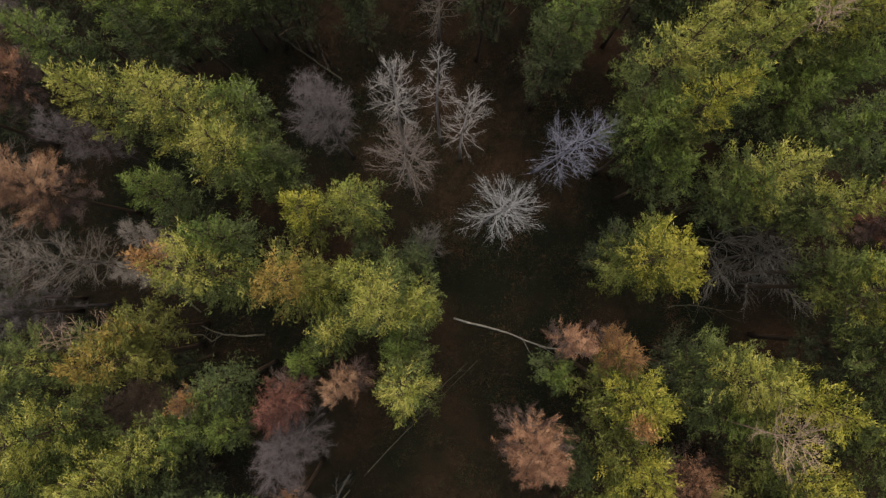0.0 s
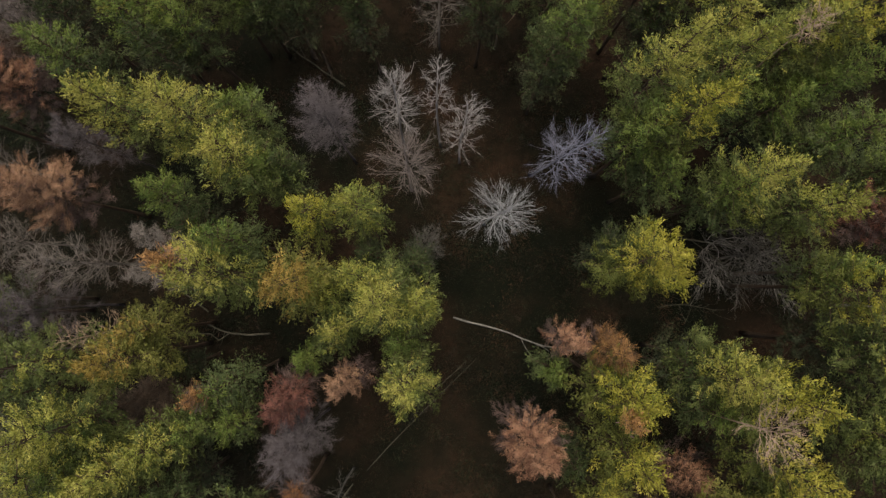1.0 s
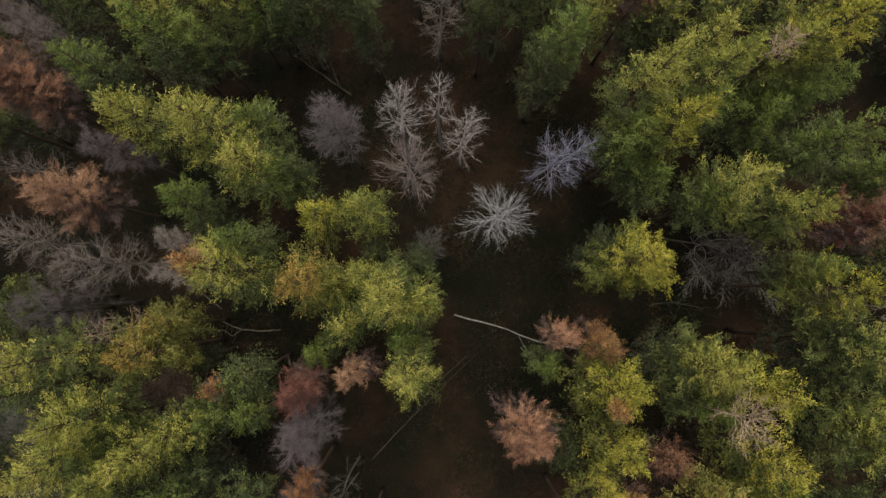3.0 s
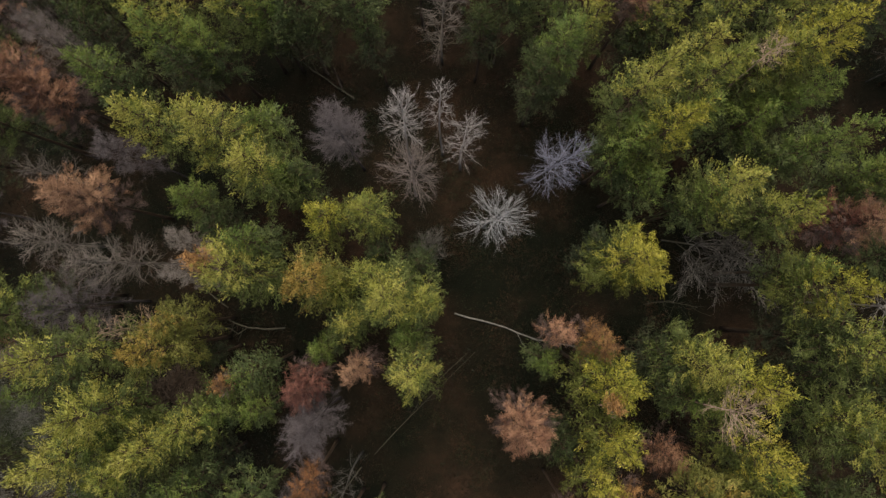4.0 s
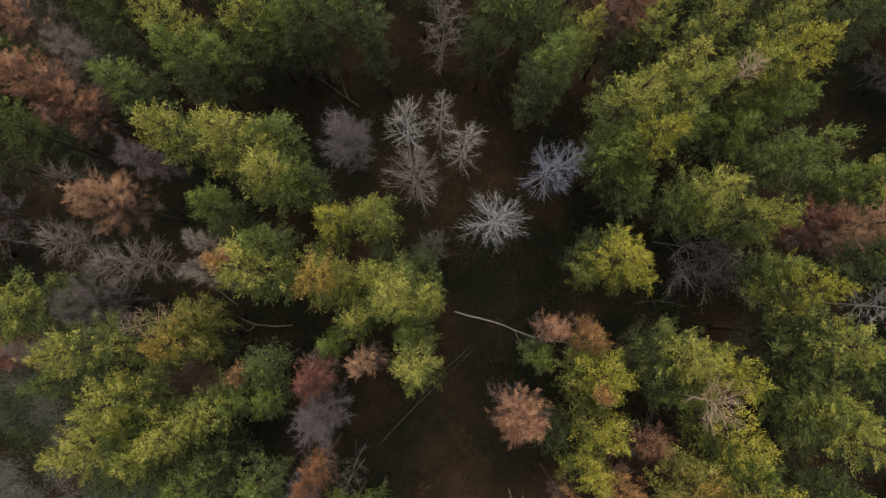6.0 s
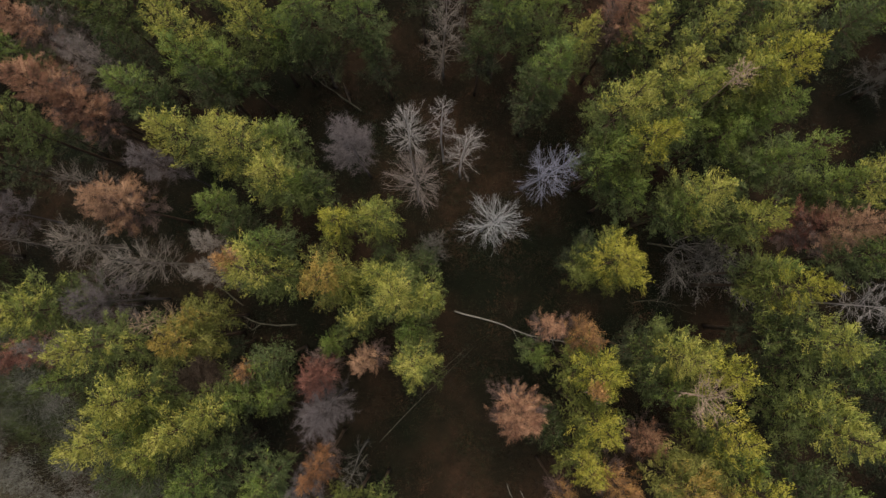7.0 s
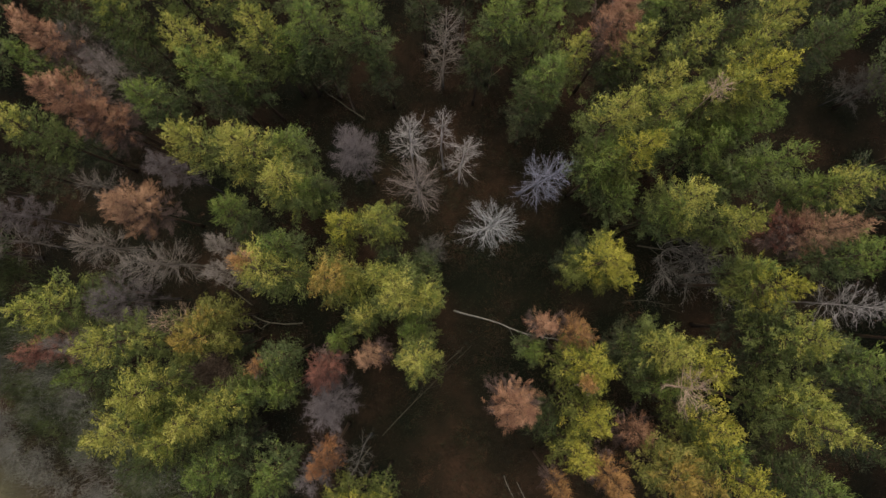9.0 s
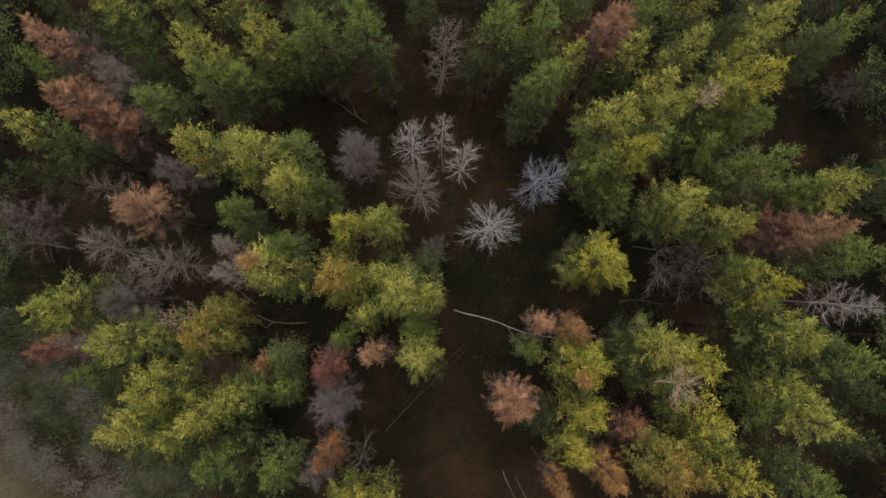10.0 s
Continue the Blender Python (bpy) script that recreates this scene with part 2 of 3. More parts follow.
def trunk_mesh(trunk_at, h, girth):
    z = np.linspace(-0.15, 0.97 * h, 12)
    r = girth * np.clip(1 - z / h, 0.04, 1) ** 0.8
    r[0] *= 1.35
    return tube(trunk_at(z), r, 8)


count = [0]


def thing(name, x, y, label, category, group):
    e = tagged(new(name), label, category, group)
    e.location = (x, y, 0)
    return e


WORDS = {
    "Y": "tall pine with bright yellow-green needles at its top",
    "y": "tall pine with yellow-green needles in ragged clumps",
    "g": "tall pine with green needles above forest floor",
    "b": "pine with blue-green needles coloured dark for shade",
    "o": "pine turning golden orange at its top",
    "rus_r": "reddish brown withered conifer standing among pines",
    "rus_p": "dull red-brown withered conifer with thin needles",
    "rus_o": "tan and brown withered conifer with a pale top",
    "org_r": "autumn conifer with rust-red needles and bare twigs",
    "org_o": "conifer top with bright orange dying needles",
    "bare_w": "dead leafless tree with silver-white branches",
    "bare_s": "dead leafless tree with pale pinkish grey branches",
    "bare_k": "leafless grey tree with many forked branches",
    "bare_v": "leaning dead tree with slate grey branches",
    "bare_b": "half-dead tree with pinkish bare branches",
    "fuzz_g": "leafless tree with a haze of fine grey twigs",
    "fuzz_p": "leafless tree with fine mauve-grey twigs",
    "fuzz_k": "small leafless tree with pale brown twigs",
    "fuzz_d": "dark leafless tree in the shade of pines",
    "bare_d": "fallen dead tree with dark grey branches",
    "bare_g": "leafless tree with dull brownish grey branches",
    "fuzz_n": "low leafless shrub tree with dry brown twigs",
}


def clump_mesh(centres, sizes, heads, outward, number, rng, dry, inner, coarse=1.0):
    """Needle sprays along each twig, shading as one soft crown, over sparse old, shade-toned needles inside."""
    across = unit(np.cross(heads, np.array([0, 0, 1.0]) + 0.01))
    over = np.cross(across, heads)
    up = np.array([0, 0, 0.55])
    who = np.repeat(np.arange(len(number)), number)
    n = len(who)
    g = unit(rng.normal(size=(n, 3))) * rng.uniform(0, 1, (n, 1)) ** 0.45 * np.array([1.6, 0.5, 0.36] if dry else [1.6, 0.62, 0.36])
    d = g[:, :1] * heads[who] + g[:, 1:2] * across[who] + g[:, 2:] * over[who]
    start = centres[who] + d * sizes[who][:, None]
    way = unit(heads[who] * 0.85 + g[:, 1:2] * across[who] * 0.6 + np.array([0, 0, 0.3]) + rng.normal(size=(n, 3)) * 0.42)
    way *= rng.uniform(0.07, 0.17, (n, 1)) * (1.5 if dry else coarse)
    width = rng.uniform(0.015, 0.028, n) * (0.40 if dry else coarse)
    lie = rng.normal(size=(len(number), 3)) * (0.25 if dry else 0.38)
    want = unit(0.7 * d + up + 0.6 * outward[who] + lie[who] + rng.normal(size=(n, 3)) * 0.34)
    side = unit(np.cross(way, want + rng.normal(size=(n, 3)) * 0.6)) * width[:, None]
    side[(np.cross(way, side) * want).sum(1) < 0] *= -1
    v = np.stack([start - side, start + way, start + side], 1).reshape(-1, 3)
    nor = np.repeat(want, 3, 0)
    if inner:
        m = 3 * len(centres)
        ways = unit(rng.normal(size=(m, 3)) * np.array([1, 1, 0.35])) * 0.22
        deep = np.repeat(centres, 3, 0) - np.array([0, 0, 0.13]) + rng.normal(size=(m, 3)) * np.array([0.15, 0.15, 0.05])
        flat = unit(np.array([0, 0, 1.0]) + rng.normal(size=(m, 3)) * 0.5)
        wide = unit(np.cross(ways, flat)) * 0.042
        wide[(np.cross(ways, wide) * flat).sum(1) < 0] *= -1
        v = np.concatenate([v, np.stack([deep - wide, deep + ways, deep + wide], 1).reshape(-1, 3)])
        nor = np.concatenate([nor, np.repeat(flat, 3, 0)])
    return v, np.arange(len(v)).reshape(-1, 3), nor


def rounded(ob, normals):
    """Lets the needles of a clump shade as one soft mass."""
    at = ob.data.attributes.new("custom_normal", "FLOAT_VECTOR", "POINT")
    at.data.foreach_set("vector", np.asarray(normals, np.float32).ravel())
    return ob


def needle_tree(x, y, h, r, tone="y", low=0.37, tilt=(0.0, 0.0), dense=1.0, dry=False, young=0.47, per=10):
    """A conifer: trunk, limbs, and a crown of needle clumps along the outer limbs, the young growth above, shade-toned
    older needles below.
    """
    count[0] += 1
    rng = np.random.default_rng(1000 + count[0])
    lean = (tilt[0] + rng.normal() * 0.010, tilt[1] + rng.normal() * 0.010, rng.uniform(0, 6.28))
    limbs = int((26 + 12 * r) * (1.25 if dry else 1.0))
    trunk_at, lines = skeleton_of(rng, h, r, low, limbs, 0.52, lean, 0.80, 1.0, 1.35)
    tree = thing("withered_conifer" if dry else "pine_tree", x, y, WORDS[tone], "tree", "withered conifers" if dry else "pines of the wood")
    part("trunk", trunk_mesh(trunk_at, h, 0.05 + 0.005 * h), BARK_PINE, tree)
    wood, centres, sizes, heads, outs, ages = [], [], [], [], [], []
    for i, line in enumerate(lines):
        s = (i / limbs) ** 0.85
        length = np.linalg.norm(line[-1] - line[0])
        wood.append(tube(line[[0, 2, 5]], [0.016 + 0.010 * length, 0.012 + 0.005 * length, 0.006], 3))
        way = unit(line[-1] - line[0])
        side = unit(np.cross(way, (0, 0, 1)))
        many = max(2, int(round(3.2 * length + 1.0)))
        u = np.clip(0.97 - 0.72 * (np.arange(many) + rng.uniform(0, 0.6, many)) / many, 0.2, 1.0)
        root = np.stack([np.interp(u, np.linspace(0, 1, 6), line[:, c]) for c in range(3)], -1)
        aside = np.where(np.arange(many) % 2 == 0, 1.0, -1.0) * rng.uniform(0.1, 0.5, many) * length * (1.05 - u)
        root += side * aside[:, None] + rng.normal(size=(many, 3)) * np.array([0.08, 0.08, 0.07])
        head = unit(way + side * np.sign(aside)[:, None] * 0.6 + rng.normal(size=(many, 3)) * 0.22)
        centres.append(root)
        sizes.append((0.17 + 0.075 * length * (1.25 - 0.6 * u)) * rng.uniform(0.75, 1.3, many))
        heads.append(head)
        outs.append(np.repeat(unit(way * np.array([1, 1, 0.3]))[None], many, 0))
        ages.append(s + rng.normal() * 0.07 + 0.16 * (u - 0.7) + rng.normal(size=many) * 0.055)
    m = 5
    centres.append(trunk_at(np.linspace(0.93 * h, h, m)) + rng.normal(size=(m, 3)) * 0.06)
    sizes.append(np.linspace(0.26, 0.13, m))
    heads.append(np.repeat(np.array([[0, 0, 1.0]]), m, 0))
    outs.append(np.repeat(np.array([[0, 0, 1.0]]), m, 0))
    ages.append(np.full(m, 1.5))
    centres, sizes, heads, outs, ages = (np.concatenate(g) for g in (centres, sizes, heads, outs, ages))
    tagged(part("branchwork", join(wood), BARK_PINE, tree), kind="stuff")
    number = np.maximum(4, (510 * sizes ** 2 * dense * per / 10 * (1.7 if dry else 1.0)).astype(int))
    # clumps low in the crown take the colours with shade in them
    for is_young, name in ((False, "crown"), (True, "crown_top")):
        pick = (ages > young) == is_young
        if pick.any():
            mat = NEEDLES[tone] if is_young else OLD_SHADED.get(tone, OLD_SHADED["rus_r"])
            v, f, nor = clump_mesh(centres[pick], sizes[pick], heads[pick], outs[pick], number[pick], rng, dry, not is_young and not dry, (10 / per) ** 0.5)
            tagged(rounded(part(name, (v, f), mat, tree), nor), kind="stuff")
    return tree


def pine(x, y, h, r, tone="y", low=0.45, tilt=(0.0, 0.0), dense=1.0, young=0.47, per=10):
    return needle_tree(x, y, h, r, tone, low, tilt, dense, False, young, per)


def withered(x, y, h, r, tone, low=0.45, tilt=(0.0, 0.0), dense=1.0, young=0.28):
    return needle_tree(x, y, h, r, tone, low, tilt, dense, True, young)


def bare_tree(x, y, h, r, tone="s", low=0.32, tilt=(0.0, 0.0), fine=False, limbs=0, uneven=1.0, rise=0.0):
    """A leafless tree: trunk and limbs, each limb with forks and twigs."""
    count[0] += 1
    rng = np.random.default_rng(1000 + count[0])
    lean = (tilt[0] + rng.normal() * 0.012, tilt[1] + rng.normal() * 0.012, rng.uniform(0, 6.28))
    mat = BARK_BARE[tone]
    trunk_at, lines = skeleton_of(rng, h, r, low, limbs or (44 if fine else 38), rise or (0.75 if fine else 0.48), lean, 0.5, uneven)
    tree = thing("leafless_tree", x, y, WORDS[("fuzz_" if fine else "bare_") + tone], "tree", "leafless trees")
    part("trunk", trunk_mesh(trunk_at, h, 0.03 + 0.0035 * h), mat, tree)
    for line in lines:
        length = np.linalg.norm(line[-1] - line[0])
        thick = (0.005 if fine else 0.009) + (0.003 if fine else 0.0048) * length
        pieces, twigs = [tube(line, np.linspace(thick, 0.005, 6), 3)], []
        way = unit(line[-1] - line[0])
        forks = int(3 + (3.2 if fine else 2.7) * length)
        for k in range(forks):
            u = rng.uniform(0.15, 0.9)
            at = np.array([np.interp(u, np.linspace(0, 1, 6), line[:, c]) for c in range(3)])
            d = unit(way + rng.normal(size=3) * (0.68 if fine else 0.48))
            l2 = length * rng.uniform(0.3, 0.65) * (1.1 - 0.6 * u)
            w = np.linspace(0, 1, 4)[:, None]
            sub = at + d * l2 * w + np.array([0, 0, 0.10 * l2]) * w * w + rng.normal(size=(4, 3)) * 0.05 * l2 * w
            pieces.append(tube(sub, np.linspace(thick * 0.55, 0.003, 4), 3))
            n = int((34 if fine else 4) + (52 if fine else 6) * l2)
            v = rng.uniform(0.1, 1, n)
            s = np.stack([np.interp(v, w[:, 0], sub[:, c]) for c in range(3)], -1)
            ways = unit(d + rng.normal(size=(n, 3)) * (0.95 if fine else 0.5)) * rng.uniform(0.2, 0.6, (n, 1)) * ((0.55 if fine else 0.7) + 0.25 * l2)
            twigs.append(blades(s, ways, np.full(n, 0.0024), rng) if fine else spikes(s, ways, np.full(n, 0.0024), rng))
        limb = part("limb", join(pieces), mat, tree)
        tagged(part("twig_spray", join(twigs), mat, limb), kind="stuff")
    return tree


# ---- ground: one sheet to the horizon ----
def ground_height(x, y):
    return 0.22 * np.sin(0.21 * x + 1.0) * np.cos(0.17 * y) + 0.10 * np.sin(0.55 * x + 0.4 * y) - 0.25


def build_ground():
    near = np.linspace(-60, 60, 121)
    far = np.array([75, 100, 150, 250, 500, 1000, 2500.0])
    axis = np.concatenate([-far[::-1], near, far])
    gx, gy = np.meshgrid(axis, axis)
    fade = np.clip(1.4 - np.maximum(abs(gx), abs(gy)) / 75, 0, 1)
    rng = np.random.default_rng(5)
    gz = ground_height(gx, gy) * fade - 0.25 * (1 - fade) + rng.normal(size=gx.shape) * 0.05 * fade
    n = len(axis)
    v = np.stack([gx, gy, gz], -1).reshape(-1, 3)
    i = (np.arange(n - 1)[:, None] * n + np.arange(n - 1)[None]).ravel()
    f = np.concatenate([np.stack([i, i + 1, i + n + 1], -1), np.stack([i, i + n + 1, i + n], -1)])
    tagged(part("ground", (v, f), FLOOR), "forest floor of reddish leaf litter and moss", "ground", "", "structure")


build_ground()

# ---- the trees ----
withered(-26.5, 15.7, 16.0, 1.55, "rus_r", low=0.55)
pine(-22.8, 17.8, 15.0, 2.23, "y", young=0.65)
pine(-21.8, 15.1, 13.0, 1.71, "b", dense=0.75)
withered(-24.0, 11.2, 17.0, 1.85, "rus_r", dense=1.2, low=0.58)
withered(-23.2, 10.5, 14.0, 1.9, "rus_r", dense=1.2, low=0.5)
bare_tree(-22.9, 13.8, 14.0, 1.61, "g", fine=True)
pine(-20.5, 12.1, 14.0, 1.99, "g")
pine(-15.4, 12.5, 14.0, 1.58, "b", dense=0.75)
pine(-17.1, 15.8, 16.0, 2.26, "y", low=0.3)
pine(-16.6, 13.9, 15.0, 2.02, "g", low=0.3)
pine(-14.4, 14.3, 13.0, 1.79, "g")
pine(-26.8, 9.3, 17.0, 1.9, "y", young=0.65)
pine(-28.1, 7.0, 14.0, 1.49, "b", dense=0.75)
pine(-16.5, 8.7, 16.0, 2.12, "y")
pine(-13.1, 8.6, 16.5, 2.36, "y")
pine(-10.4, 6.4, 16.0, 2.35, "y")
pine(-9.4, 6.3, 12.0, 1.95, "g")
pine(-14.6, 4.7, 13.0, 1.71, "g")
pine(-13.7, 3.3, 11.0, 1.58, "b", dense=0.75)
bare_tree(-18.8, 7.5, 13.0, 1.25, "p", fine=True, low=0.45)
pine(-12.4, 16.6, 16.0, 2.09, "y", low=0.36)
pine(-11.1, 16.4, 13.0, 1.71, "g")
pine(-9.1, 16.7, 16.0, 2.10, "g", low=0.50)
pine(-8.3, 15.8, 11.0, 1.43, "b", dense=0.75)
pine(-5.8, 17.3, 16.5, 2.03, "g", low=0.47)
pine(-4.8, 15.6, 12.0, 1.55, "b", dense=0.75)
bare_tree(-0.3, 17.5, 14.0, 1.68, "k", low=0.15, limbs=64)
pine(3.4, 17.8, 16.0, 2.15, "g", low=0.46)
pine(2.1, 16.2, 12.0, 1.62, "b", dense=0.75)
pine(6.2, 18.1, 16.0, 2.17, "g", low=0.27)
pine(-2.0, 20.4, 13.0, 1.51, "b", dense=0.75)
pine(8.6, 15.9, 15.0, 1.42, "y")
pine(6.6, 13.7, 16.0, 2.26, "g", low=0.36)
pine(5.7, 12.8, 13.0, 1.88, "b", dense=0.75)
withered(11.0, 17.5, 16.0, 2.0, "rus_r", low=0.58)
bare_tree(-6.2, 8.9, 14.5, 1.65, "p", fine=True, limbs=64, uneven=0.3, low=0.42)
bare_tree(-2.4, 9.6, 16.0, 1.55, "s", low=0.45, limbs=44)
bare_tree(-0.3, 10.1, 16.0, 1.0, "s", low=0.45, limbs=30)
bare_tree(1.1, 8.9, 14.5, 1.5, "s", low=0.28)
bare_tree(-1.9, 6.9, 14.0, 1.85, "g", limbs=60, low=0.42)
bare_tree(7.2, 7.1, 14.0, 1.95, "v", limbs=54, tilt=(0.06, -0.10))
bare_tree(3.45, 4.25, 13.0, 2.05, "w", limbs=52, uneven=0.3)
pine(11.9, 15.6, 17.0, 1.60, "y")
pine(11.5, 15.3, 13.0, 1.71, "b", dense=0.75)
pine(15.7, 16.0, 17.0, 1.86, "y")
pine(14.0, 13.7, 16.0, 1.74, "y")
pine(10.4, 10.7, 19.0, 2.24, "y")
pine(14.0, 11.3, 18.5, 2.10, "y")
pine(13.8, 9.8, 16.0, 1.57, "g")
pine(11.9, 8.5, 18.5, 1.94, "Y")
pine(10.5, 8.6, 15.0, 2.43, "g")
pine(19.0, 13.0, 19.0, 2.40, "Y")
pine(18.9, 15.2, 18.0, 1.81, "y")
pine(17.6, 12.7, 17.0, 2.11, "y")
pine(20.4, 11.7, 15.0, 1.94, "g")
pine(19.3, 10.9, 14.0, 1.92, "g")
pine(21.2, 17.7, 17.0, 1.94, "y")
pine(23.7, 16.2, 17.0, 2.10, "b", dense=0.75)
pine(18.7, 17.8, 15.0, 1.94, "b", dense=0.75)
pine(25.8, 17.4, 17.0, 1.84, "g")
pine(20.3, 8.1, 18.0, 1.97, "g")
pine(19.8, 8.4, 14.0, 1.99, "g")
pine(24.5, 6.5, 18.0, 2.06, "y")
pine(23.8, 7.2, 15.0, 1.82, "g")
bare_tree(32.6, 16.9, 7.0, 1.54, "d", fine=True)
bare_tree(-31.3, 4.4, 10.0, 1.44, "p", fine=True)
bare_tree(-32.0, 2.5, 9.0, 1.90, "k", limbs=36)
bare_tree(-25.6, 2.4, 9.0, 1.90, "k", limbs=60)
withered(-20.5, 4.7, 15.0, 2.01, "rus_o", dense=1.3)
bare_tree(-19.9, 1.0, 13.0, 1.65, "k", limbs=90)
bare_tree(-15.2, 2.5, 12.0, 0.97, "k", fine=True)
bare_tree(-15.3, 0.5, 12.0, 1.13, "k", fine=True)
bare_tree(-22.0, -1.5, 13.0, 1.81, "p", fine=True)
bare_tree(-18.8, -3.0, 12.0, 1.29, "b")
pine(-11.0, 0.7, 17.6, 2.41, "y", low=0.36)
pine(-11.3, 0.85, 18.2, 0.55, "org_o", low=0.84, young=0.1)
pine(-10.8, 2.3, 15.0, 1.69, "g")
pine(-24.1, -2.1, 17.0, 2.28, "y")
pine(-23.6, -1.2, 12.0, 1.62, "b", dense=0.75)
pine(-19.9, -4.1, 18.0, 2.21, "y")
pine(-15.7, -3.9, 15.0, 2.24, "o", young=0.62)
pine(-15.5, -2.6, 12.5, 1.7, "o", young=0.8)
withered(-25.7, -4.9, 14.0, 1.4, "rus_p", low=0.5)
bare_tree(-24.2, -4.3, 14.0, 0.99, "g", fine=True)
pine(-17.5, -6.8, 17.6, 2.55, "y", low=0.48)
pine(-18.7, -9.2, 17.6, 2.5, "y", low=0.48)
pine(-18.1, -8.7, 14.0, 2.33, "g")
pine(-15.2, -9.0, 16.0, 2.0, "y", low=0.48)
pine(-13.9, -7.9, 14.5, 1.95, "y", low=0.48)
pine(-12.7, -7.7, 12.0, 1.4, "g")
pine(-14.4, -12.2, 14.0, 2.28, "g")
pine(-10.6, -12.7, 14.0, 1.91, "g")
pine(-17.9, -11.7, 14.0, 1.99, "b", dense=0.75)
pine(-11.0, -5.2, 13.0, 1.6, "g", dense=0.7, young=0.7)
pine(-11.4, -5.5, 14.0, 0.5, "org_o", low=0.82, young=0.1)
pine(-10.8, -7.4, 11.0, 1.51, "g")
pine(-4.1, 4.1, 15.0, 1.82, "y")
pine(-6.9, 3.9, 14.0, 1.56, "Y")
pine(-7.1, 0.3, 17.0, 1.99, "o", young=0.55)
pine(-6.3, -0.0, 13.0, 1.88, "y")
pine(-2.7, -0.6, 17.0, 2.32, "y")
pine(-4.2, 0.6, 15.0, 1.42, "y")
pine(-1.0, -0.6, 14.5, 1.60, "y")
pine(-4.0, 1.9, 11.0, 1.35, "b", dense=0.75)
pine(-1.3, 1.5, 11.0, 1.51, "b", dense=0.75)
pine(-1.4, -4.6, 15.5, 2.18, "y", low=0.3, young=0.55)
pine(-7.1, -3.9, 10.5, 1.15, "g", young=0.2)
pine(-5.1, -2.2, 13.0, 1.71, "y", young=0.65)
withered(-4.6, -4.7, 14.0, 1.07, "rus_o")
withered(-7.6, -5.8, 14.0, 1.61, "rus_p")
bare_tree(-7.1, -8.2, 14.0, 1.76, "p", fine=True, limbs=62, uneven=0.3)
withered(-7.1, -11.2, 15.5, 1.10, "org_r")
bare_tree(-8.2, -12.9, 12.0, 1.29, "p", fine=True)
bare_tree(-5.4, -12.2, 11.0, 1.2, "d", limbs=24)
pine(-5.6, -14.7, 15.0, 2.2, "Y")
pine(-3.7, -14.6, 13.0, 1.42, "y")
pine(-15.0, -4.8, 7.5, 1.0, "b")
pine(10.3, 1.9, 17.0, 2.4, "Y", low=0.38, dense=1.25, young=0.52)
pine(9.6, 2.2, 12.0, 1.85, "b")
bare_tree(19.8, 2.8, 6.0, 2.7, "d", limbs=44, low=0.2)
pine(15.4, 5.8, 17.0, 2.02, "y")
pine(14.9, 5.5, 14.0, 1.83, "g")
pine(18.8, 4.7, 16.0, 2.00, "y")
pine(18.6, 5.0, 12.0, 1.55, "b", dense=0.75)
withered(23.5, 4.1, 18.0, 1.85, "rus_o")
withered(23.2, 4.7, 13.0, 1.81, "rus_p")
pine(20.3, 0.5, 18.0, 2.06, "Y")
pine(20.6, 1.7, 14.0, 1.66, "g")
bare_tree(27.4, -0.6, 14.5, 1.5, "s", limbs=64, low=0.48)
pine(25.7, 2.7, 17.0, 2.10, "g")
pine(21.4, -2.5, 18.0, 2.26, "y", low=0.54)
pine(21.0, -2.1, 14.0, 2.1, "b")
pine(26.3, -4.2, 16.0, 2.20, "g")
pine(26.2, -3.4, 13.0, 1.88, "b", dense=0.75)
withered(6.8, -2.4, 14.0, 1.03, "rus_r")
withered(8.9, -2.9, 14.0, 1.57, "org_o")
pine(9.3, -4.8, 16.0, 2.40, "Y")
pine(6.6, -4.4, 10.0, 1.30, "g")
pine(9.7, -8.1, 16.0, 1.90, "Y")
pine(7.4, -8.8, 11.0, 1.98, "b", dense=0.75)
pine(8.9, -10.7, 15.0, 1.70, "Y")
withered(5.2, -7.7, 15.0, 1.95, "rus_r", dense=1.2, low=0.35)
pine(15.4, -4.2, 19.0, 2.24, "Y")
pine(13.9, -3.6, 17.0, 2.19, "y")
pine(12.9, -3.8, 13.0, 2.21, "b", dense=0.75)
bare_tree(13.7, -5.3, 18.0, 1.5, "b", limbs=26, low=0.8, tilt=(-0.12, 0.08), rise=0.75)
pine(16.5, -8.0, 17.0, 2.02, "Y")
withered(14.0, -9.8, 10.5, 1.6, "rus_r", dense=0.7)
pine(14.1, -11.0, 17.0, 2.2, "o", low=0.58, young=0.55)
withered(11.0, -11.7, 16.0, 1.60, "org_o")
pine(15.7, -11.0, 17.0, 1.69, "o", young=0.6)
pine(18.2, -11.0, 18.0, 2.14, "Y")
pine(18.4, -10.0, 14.0, 1.91, "g")
pine(22.2, -7.7, 19.0, 2.16, "y")
pine(22.7, -6.9, 16.0, 2.43, "y")
pine(22.0, -11.6, 13.0, 2.12, "b", dense=0.75)
pine(23.4, -11.8, 16.0, 2.05, "g")
pine(26.1, -9.0, 16.0, 1.97, "b", dense=0.75)
withered(8.2, -13.1, 13.0, 1.02, "org_o")
bare_tree(-17.5, -7.5, 8.0, 1.99, "n", limbs=56, fine=True, uneven=0.6)
pine(-26.4, 17.7, 15.0, 1.62, "b", dense=0.75)
pine(-28.1, 14.4, 14.0, 1.49, "g")
bare_tree(-26.3, 16.6, 12.0, 1.45, "g", fine=True)
# added past the right edge of view, to shade the floor there
pine(28.3, 7.4, 17.0, 2.37, "b", dense=0.75)
